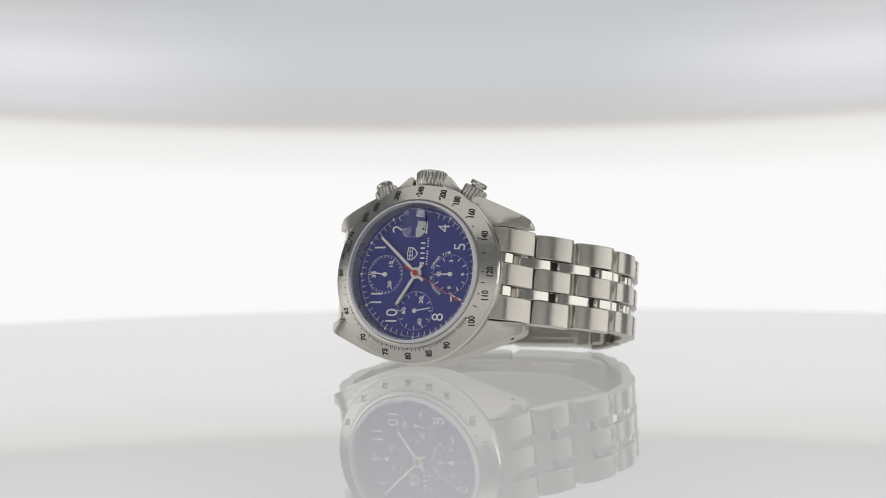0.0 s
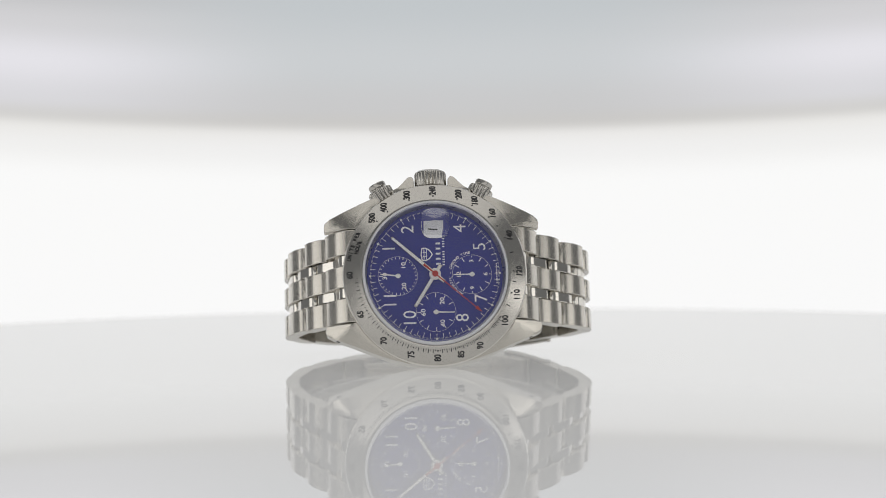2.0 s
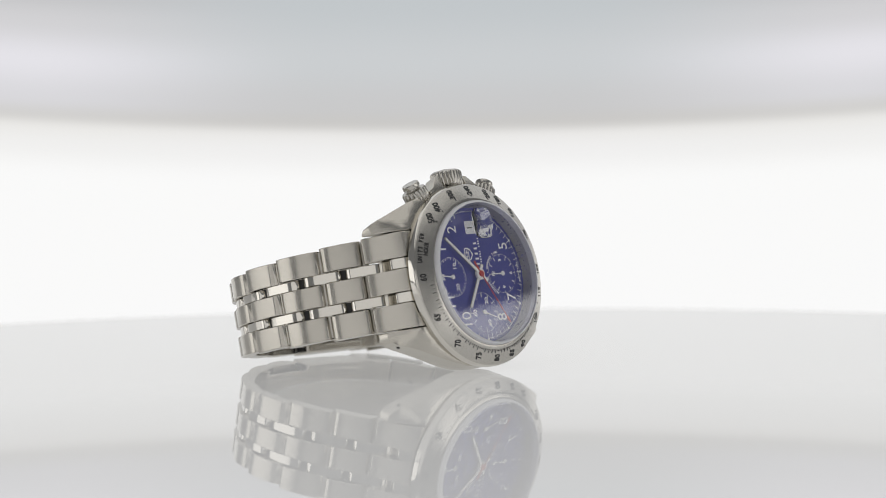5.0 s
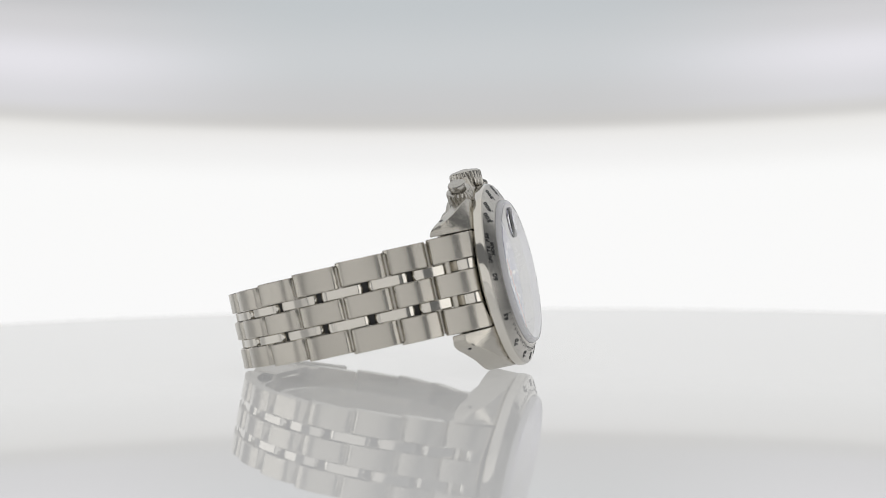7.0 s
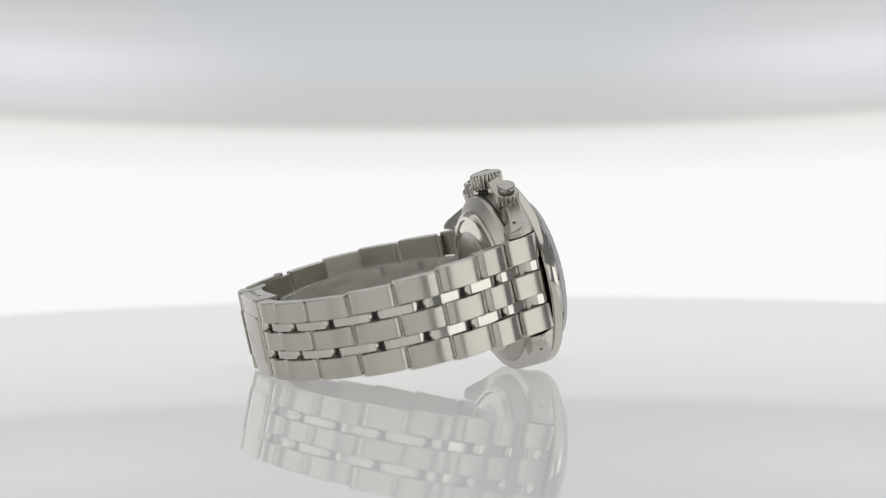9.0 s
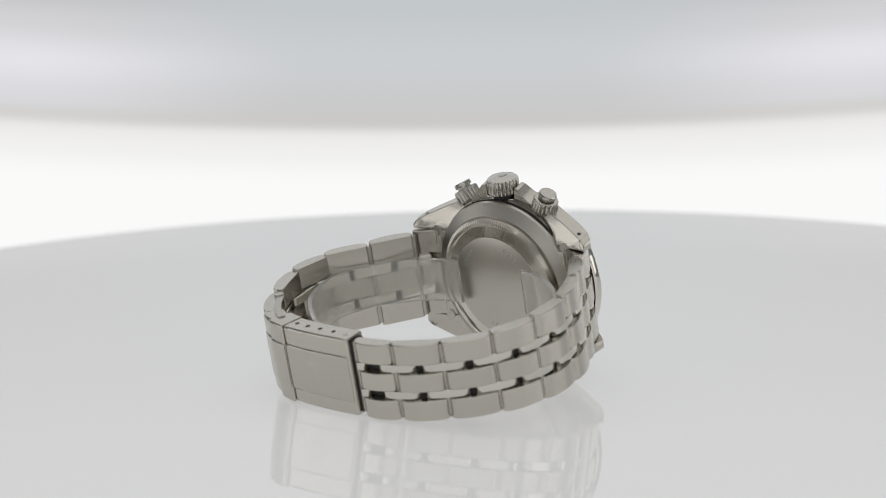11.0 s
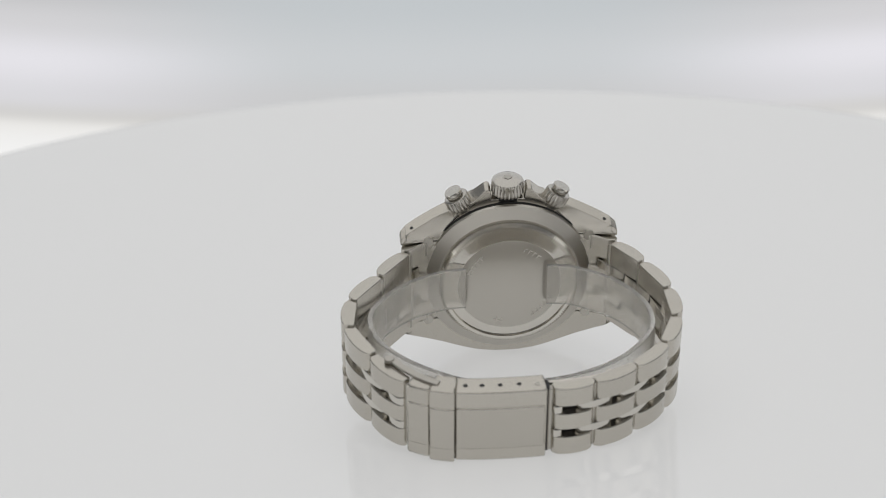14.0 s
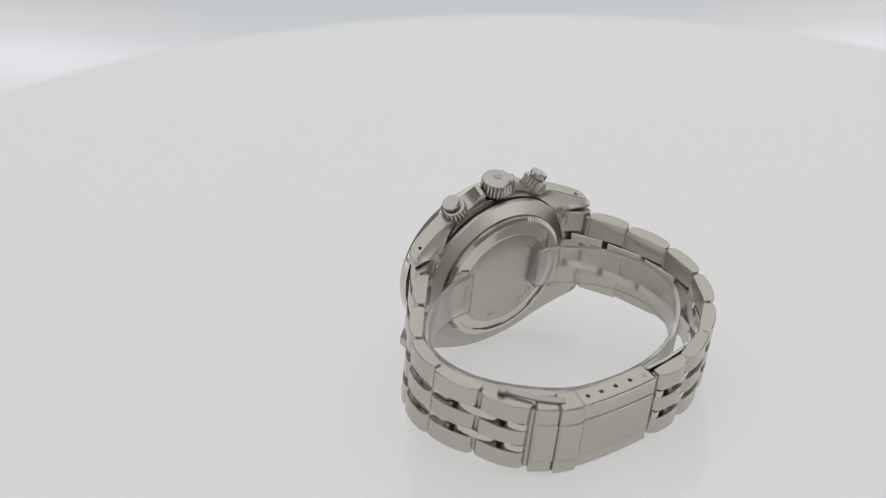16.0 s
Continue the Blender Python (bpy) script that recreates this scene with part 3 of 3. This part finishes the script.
def build_back(watch):
    bm = lathe([(0, -5.0), (18.1, -5.0), (18.2, -6.9), (18.0, -7.5), (15.5, -8.85), (0, -9.0)], 128)
    back = part("case_back", bm, turned, watch, "brushed steel case back with a fluted ring", sharp=12)
    # a dark ring stands in for the shade of the groove
    part("back_groove", ring_flat(18.0, 18.4, -6.2, -6.45), recess_dark, back)
    bm = lathe([(13.7, -8.9), (15.3, -8.9), (15.25, -9.6), (14.6, -10.2), (13.7, -10.3)], 640, wave=lambda i, j: (-0.32 if i % 4 < 2 else 0) if j in (1, 2, 3) else 0)
    part("fluted_ring", bm, polished, back, "finely fluted steel ring")
    bm = lathe([(11.2, -8.9), (13.75, -8.9), (13.75, -9.9), (13.5, -9.92), (11.75, -10.28), (11.2, -10.35)], 128)
    part("polished_ring", bm, polished, back, sharp=12)
    bm = lathe([(0, -9.1), (11.3, -9.1), (11.3, -10.3), (11.1, -10.4), (0, -10.45)], 128)
    plate = part("centre_plate", bm, satin, back, "plain satin centre plate with faint stamping")
    for a0, count, r in ((200, 6, 9.3), (280, 2, 9.2), (20, 5, 9.2), (110, 4, 9.2)):
        bm = bmesh.new()
        for k in range(count):
            a = radians(a0 + k * 7)
            m = Matrix.Translation((r * math.cos(a), r * math.sin(a), -10.45)) @ Matrix.Rotation(a, 4, "Z")
            made = bmesh.ops.create_cube(bm, size=1.0, matrix=m @ Matrix.Diagonal((1.0, 0.18, 0.05, 1)))
            bmesh.ops.create_cube(bm, size=1.0, matrix=m @ Matrix.Translation((0.3, 0.35, 0)) @ Matrix.Diagonal((0.18, 0.6, 0.05, 1)))
        part("stamped_bars", bm, brushed_y, plate, smooth=False)


# ---- the bracelet ----
SIDE_TWELVE = ((-23.3, -9.6), (-28.5, -17.4), (-32.3, -27.1), (-32.4, -37.0), (-28.4, -46.0), (-20.8, -53.1), (-11.6, -57.5), (-2.7, -58.8))
SIDE_SIX = ((23.3, -9.6), (29.7, -17.5), (35.9, -25.5), (37.1, -35.0), (32.7, -45.0), (26.4, -54.0))
ROWS = ((-1.0, -0.475, "b"), (-0.465, -0.245, "p"), (-0.235, 0.235, "b"), (0.245, 0.465, "p"), (0.475, 1.0, "b"))


def half_width(z):
    return 9.95 - 1.95 * min(1.0, max(0.0, (-z - 9.0) / 42.0))


def link_shape(length, thick, bow):
    """Side outline of a link: a flat inside, a bowed outside with rounded-off ends; starts at 0 along the bracelet, outside at 0."""
    deep, wide = min(1.1, thick - bow - 0.55), min(1.35, 0.3 * length)
    rise = [wide * k for k in (0.0, 0.03, 0.1, 0.22, 0.38, 0.58, 0.8)]
    flat = [wide + (length - 2 * wide) * i / 6 for i in range(7)]
    pts = [(0.35, -thick), (0.0, -thick + 0.4)]
    for s in rise + flat + [length - e for e in rise[::-1]]:
        e = max(0.0, 1 - min(s, length - s) / wide)
        pts.append((s, -bow * (2 * s / length - 1) ** 2 - deep * (1 - math.sqrt(1 - e * e))))
    return pts + [(length, -thick + 0.4), (length - 0.35, -thick)]


def place_link(name, a, b, y0, y1, mat, parent, inset, thick, sink, label="", bow=0.6):
    """One link between two joints of the loop; it keeps a narrow gap to its neighbours."""
    ax, az = a
    bx, bz = b
    d = Vector((bx - ax, bz - az))
    length = d.length - 2 * inset
    d.normalize()
    outward = Vector((-d.y, d.x)) if OUT_SIGN[0] > 0 else Vector((d.y, -d.x))
    start = Vector(a) + d * inset - outward * sink
    bm = bmesh.new()
    shape = link_shape(length, thick, bow)
    sides = []
    for y, k in ((y0, 0.0), (y0 + 0.12, 0.12), (y1 - 0.12, 0.12), (y1, 0.0)):
        row = []
        for s, n in shape:
            shrink = 0.12 - k
            s2 = min(max(s, shrink), length - shrink)
            n2 = n - shrink if n > -thick * 0.5 else n + shrink
            p = start + d * s2 + outward * n2
            row.append(bm.verts.new((p.x, y, p.y)))
        sides.append(row)
    m = len(shape)
    for r0, r1 in zip(sides, sides[1:]):
        for i in range(m):
            bm.faces.new((r0[i], r0[(i + 1) % m], r1[(i + 1) % m], r1[i]))
    bm.faces.new(sides[0]), bm.faces.new(sides[-1][::-1])
    return part(name, bm, mat, parent, label)


OUT_SIGN = [1]


def between(p, q, k):
    return (p[0] + (q[0] - p[0]) * k, p[1] + (q[1] - p[1]) * k)


def build_bracelet(watch):
    for side, joints in (("twelve", SIDE_TWELVE), ("six", SIDE_SIX)):
        sx = -1 if side == "twelve" else 1
        OUT_SIGN[0] = 1 if sx > 0 else -1
        # end link, set between the lugs
        prof = [(14.6, -7.0), (14.6, -1.45), (17.6, -1.45), (19.0, -2.1), (20.4, -3.6), (21.7, -5.6), (22.8, -7.9), (23.2, -9.3), (22.6, -10.1), (21.2, -9.9), (19.0, -8.2)]
        hw = 9.95
        body = bmesh.new()
        for r0, r1, kind in ROWS:
            if kind == "p":
                continue
            lo = [body.verts.new((sx * x, r0 * hw, z)) for x, z in prof]
            hi = [body.verts.new((sx * x, r1 * hw, z)) for x, z in prof]
            n = len(prof)
            for i in range(n):
                body.faces.new((lo[i], lo[(i + 1) % n], hi[(i + 1) % n], hi[i]))
            body.faces.new(lo), body.faces.new(hi[::-1])
        box(min(sx * 15, sx * 21.0), max(sx * 15, sx * 21.0), -9.0, 9.0, -7.6, -6.6, body)
        end = part("end_link", body, brushed_y, watch, "steel end link fitted between the lugs", bevel=0.15)
        for r0, r1, kind in ROWS:
            if kind == "p":
                bm = bmesh.new()
                p2 = [(14.6, -7.0), (14.6, -1.6), (17.6, -1.6), (18.8, -2.2), (19.8, -3.4), (20.3, -4.8), (19.8, -6.2), (18.8, -7.0)]
                lo = [bm.verts.new((sx * x, r0 * hw, z)) for x, z in p2]
                hi = [bm.verts.new((sx * x, r1 * hw, z)) for x, z in p2]
                for i in range(len(p2)):
                    k = (i + 1) % len(p2)
                    bm.faces.new((lo[i], lo[k], hi[k], hi[i]))
                bm.faces.new(lo), bm.faces.new(hi[::-1])
                part("end_link_inlay", bm, polished, end, "polished narrow inlay", bevel=0.12)
        for sy in (-1, 1):
            bm = rod((sx * 17.4, sy * 9.9, -7.75), (sx * 17.4, sy * 9.9, -6.5), 1.25, 28)
            box(min(sx * 17.6, sx * 22.0), max(sx * 17.6, sx * 22.0), min(sy * 6.6, sy * 9.9), max(sy * 6.6, sy * 9.9), -7.9, -6.9, bm)
            part("end_link_ear", bm, satin, end, bevel=0.15)
        # pins along the joints carry the links
        pins = []
        inner = []
        for i, (x, z) in enumerate(joints):
            p, q = joints[max(i - 1, 0)], joints[min(i + 1, len(joints) - 1)]
            d = Vector((q[0] - p[0], q[1] - p[1])).normalized()
            o = Vector((-d.y, d.x)) * OUT_SIGN[0]
            c = Vector((x, z)) - o * 1.9
            inner.append((c.x, c.y))
            w = half_width(z) - 0.6
            pins.append(rod((c.x, -w, c.y), (c.x, w, c.y), 0.75, 12))
        strap = part("bracelet_half", pins[0], satin, watch, "five-row steel bracelet of brushed and polished links")
        for pin in pins[1:]:
            part("joint_pin", pin, satin, strap)
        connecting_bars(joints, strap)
        for i, (a, b) in enumerate(zip(joints, joints[1:])):
            w = half_width((a[1] + b[1]) / 2)
            for r0, r1, kind in ROWS:
                if kind == "b":
                    place_link("link", a, b, r0 * w, r1 * w, brushed_y, strap, 0.27, 3.1, -0.45, bow=0.85)
        for i in range(len(joints) - 1):
            a = between(joints[i], joints[i + 1], 0.5)
            mid = joints[i + 1]
            w = half_width(mid[1])
            if i == 0:
                for r0, r1, kind in ROWS:
                    if kind == "p":
                        place_link("polished_link", between(joints[0], between((sx * 19.4, -5.4), joints[0], 0.1), 0.75), a, r0 * w, r1 * w, polished, strap, 0.45, 2.4, 0.0, bow=0.3)
            if i + 2 < len(joints):
                b = between(joints[i + 1], joints[i + 2], 0.5)
                for r0, r1, kind in ROWS:
                    if kind == "p":
                        place_link("polished_link", a, b, r0 * w, r1 * w, polished, strap, 0.7, 2.75, -0.1, bow=0.45)
            elif sx < 0:
                for r0, r1, kind in ROWS:
                    if kind == "p":
                        place_link("polished_link", between(joints[-2], joints[-1], 0.72), joints[-1], r0 * w, r1 * w, polished, strap, 0.1, 2.5, 0.1, bow=0.1)
            else:
                for r0, r1, kind in ROWS:
                    if kind == "p":
                        place_link("polished_link", a, joints[-1], r0 * w, r1 * w, polished, strap, 0.3, 2.5, 0.0, bow=0.3)


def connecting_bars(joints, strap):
    """Dark bars deep in the narrow rows stand in for the shade seen through the openings between the polished links."""
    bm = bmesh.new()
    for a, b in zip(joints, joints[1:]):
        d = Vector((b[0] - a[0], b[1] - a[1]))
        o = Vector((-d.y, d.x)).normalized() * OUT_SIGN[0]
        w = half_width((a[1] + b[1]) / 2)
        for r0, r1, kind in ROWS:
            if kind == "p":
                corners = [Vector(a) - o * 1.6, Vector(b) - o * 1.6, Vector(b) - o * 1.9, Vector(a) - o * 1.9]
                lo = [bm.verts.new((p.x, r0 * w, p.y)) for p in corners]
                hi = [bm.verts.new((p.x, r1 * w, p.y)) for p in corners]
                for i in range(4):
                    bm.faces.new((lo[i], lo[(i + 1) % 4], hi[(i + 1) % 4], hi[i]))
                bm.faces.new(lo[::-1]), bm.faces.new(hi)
    part("connecting_bars", bm, recess_dark, strap, "dark bars standing in for shade inside the bracelet")


def curved_plate(points, y0, y1, thick):
    """A plate bent along (x, z) points, its outside on them, thickness inwards (towards +z)."""
    bm = bmesh.new()
    rows = []
    for y, off in ((y0, 0.0), (y1, 0.0), (y1, thick), (y0, thick)):
        row = []
        for i, (x, z) in enumerate(points):
            p, q = points[max(i - 1, 0)], points[min(i + 1, len(points) - 1)]
            d = Vector((q[0] - p[0], q[1] - p[1])).normalized()
            o = Vector((-d.y, d.x))
            row.append(bm.verts.new((x + o.x * off, y, z + o.y * off)))
        rows.append(row)
    for k in range(4):
        r0, r1 = rows[k], rows[(k + 1) % 4]
        for i in range(len(points) - 1):
            bm.faces.new((r0[i], r0[i + 1], r1[i + 1], r1[i]))
    bm.faces.new([r[0] for r in rows]), bm.faces.new([r[-1] for r in rows][::-1])
    return bm


def smooth_path(points, steps):
    out = []
    for i in range(len(points) - 1):
        p0, p1, p2, p3 = (Vector(points[min(max(i + k, 0), len(points) - 1)]) for k in (-1, 0, 1, 2))
        for s in range(steps):
            t = s / steps
            v = 0.5 * (2 * p1 + (p2 - p0) * t + (2 * p0 - 5 * p1 + 4 * p2 - p3) * t * t + (3 * p1 - p0 - 3 * p2 + p3) * t ** 3)
            out.append((v.x, v.y))
    return out + [points[-1]]


def clasp_curve(x):
    """The outside of the clasp: nearly flat, bowed outwards, turned up at the far end."""
    return -58.9 + 0.0042 * (x - 5.5) ** 2 + 0.00016 * max(0.0, x - 8) ** 3.4


def run(x0, x1, steps=8):
    return [(x0 + (x1 - x0) * i / steps, clasp_curve(x0 + (x1 - x0) * i / steps)) for i in range(steps + 1)]


def build_clasp(watch):
    w = 8.3
    bm = curved_plate(run(-1.6, 16.3), -w, w, 5.0)
    clasp = part("clasp", bm, brushed_x, watch, "folding steel clasp with a raised cover", bevel=0.4)
    for x0, x1, lift in ((-1.2, 16.2, 0.3), (16.5, 21.2, 0.78), (21.35, 25.3, 0.36)):
        bm = curved_plate([(x, z - lift) for x, z in run(x0, x1)], -5.3, 4.5, 0.6)
        part("clasp_panel", bm, brushed_x, clasp, "brushed centre panel with bright bevelled edges", bevel=0.28)
    # a faint shield pressed into the panel
    shield = ((-1.9, 1.7), (1.9, 1.7), (1.9, 0.1), (1.1, -1.2), (0.0, -2.0), (-1.1, -1.2), (-1.9, 0.1))
    bm = bmesh.new()
    for k, depth in ((1.0, 0.0), (0.86, -0.05), (0.72, 0.0)):
        for x, y in shield:
            bm.verts.new((8.0 + y * k, -0.4 + x * k, clasp_curve(8.0 + y * k) - 0.3 + depth))
    bm.verts.ensure_lookup_table()
    for ring in (0, 7):
        for i in range(7):
            j = (i + 1) % 7
            bm.faces.new((bm.verts[ring + i], bm.verts[ring + j], bm.verts[ring + 7 + j], bm.verts[ring + 7 + i]))
    part("pressed_shield", bm, brushed_x, clasp, "faint pressed shield outline", smooth=False)
    bm = curved_plate([(x, z - 0.5) for x, z in run(16.45, 21.3, 5)], -w - 0.25, w + 0.25, 5.4)
    part("clasp_flap", bm, brushed_x, clasp, "hinged locking flap", bevel=0.35)
    bm = curved_plate([(x, z - 0.1) for x, z in run(21.1, 25.6, 5)], -w - 0.1, w + 0.1, 4.6)
    part("clasp_end", bm, brushed_x, clasp, bevel=0.6)
    # dark strip stands in for the shaded step beside the flap
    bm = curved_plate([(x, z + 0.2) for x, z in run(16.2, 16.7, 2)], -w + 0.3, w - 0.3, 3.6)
    part("clasp_seam", bm, recess_dark, clasp)
    # dark block stands in for the shade at the clasp's end face
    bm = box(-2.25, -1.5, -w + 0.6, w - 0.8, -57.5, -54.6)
    part("clasp_gap", bm, recess_dark, clasp)
    # dark discs stand in for the shade in the adjusting holes
    for x in (14.1, 10.9, 7.4, 3.7):
        part("adjusting_hole", rod((x, w - 0.3, clasp_curve(x) + 2.4), (x, w + 0.04, clasp_curve(x) + 2.4), 0.48, 16), recess_dark, clasp)
    part("spring_bar_end", rod((0.2, w - 0.3, clasp_curve(0) + 2.0), (0.2, w + 0.06, clasp_curve(0) + 2.0), 0.5, 16), satin, clasp)
    for sy in (-1, 1):
        y0, y1 = (8.3, 8.85) if sy > 0 else (-9.15, -8.55)
        rail = smooth_path([(19.6, -56.0), (22.6, -53.9), (25.8, -50.7), (28.4, -47.2)], 4)
        bm = curved_plate(rail, y0, y1, 1.5)
        rod((28.2, y0, -46.9), (28.2, y1 + (0.25 if sy > 0 else 0), -46.9), 1.0, 20, bm)
        part("flap_rail", bm, satin, clasp, "steel side rail of the flap", bevel=0.12)
    fold = [(-14.5, -53.0), (-8.0, -54.2), (0.0, -54.75), (8.0, -54.6), (15.0, -53.6)]
    part("fold_blade", curved_plate(fold, -6.8, 6.8, 0.8), polished, clasp, "thin polished folding blade", bevel=0.15)
    part("blade_hinge", rod((-14.6, -7.6, -53.2), (-14.6, 7.6, -53.2), 0.9, 20), polished, clasp)
    return clasp


def build_liner():
    liner = thing("plastic_liner", "clear frosted plastic strip curled inside the bracelet", "protective strip")
    path = [(-8.0, -10.85), (-11.0, -11.2), (-14.5, -12.3), (-22.0, -17.8), (-26.4, -25.0), (-27.5, -31.0), (-26.2, -37.0), (-19.6, -45.0), (-10.3, -50.2), (0.5, -52.2),
            (12.7, -50.9), (22.0, -45.3), (28.0, -39.0), (31.0, -32.5), (31.2, -26.0), (28.0, -20.0), (22.6, -15.0), (18.0, -12.6), (14.0, -11.2), (9.5, -10.85)]
    bm = curved_plate(smooth_path(path, 8), -4.6, 5.2, 1.05)
    strip = part("strip", bm, plastic, liner, bevel=0.15)
    strip.visible_shadow = False
    return liner


table, backdrop = build_stage()
watch = thing("wristwatch", "steel chronograph wristwatch with blue dial lying on its side", "wristwatch")
build_case(watch)
build_head(watch)
build_dial(watch)
seconds_hand, sweep_hand = build_hands(watch)
build_crown(watch)
build_back(watch)
build_bracelet(watch)
build_clasp(watch)
liner = build_liner()


def motions():
    spin = [(t, pose(0, 0, 0, 0, 0, a)) for t, a in TABLE_ROWS]
    walk(table, spin)
    walk(watch, [(t, m @ WATCH_SEAT) for t, m in spin])
    walk(liner, [(t, m @ WATCH_SEAT) for t, m in spin])
    walk(backdrop, [(t, arm(a)) for t, a in ARM_ROWS])
    walk(seconds_hand, [(t, HEAD @ pose(0, -8.1 * MM, 0, 0, 0, -(170.0 + 6.0 * t))) for t in range(0, 17, 2)])
    walk(sweep_hand, [(t, HEAD @ pose(0, 0, 0, 0, 0, -(209.0 + 6.0 * t))) for t in range(0, 17, 2)])


motions()
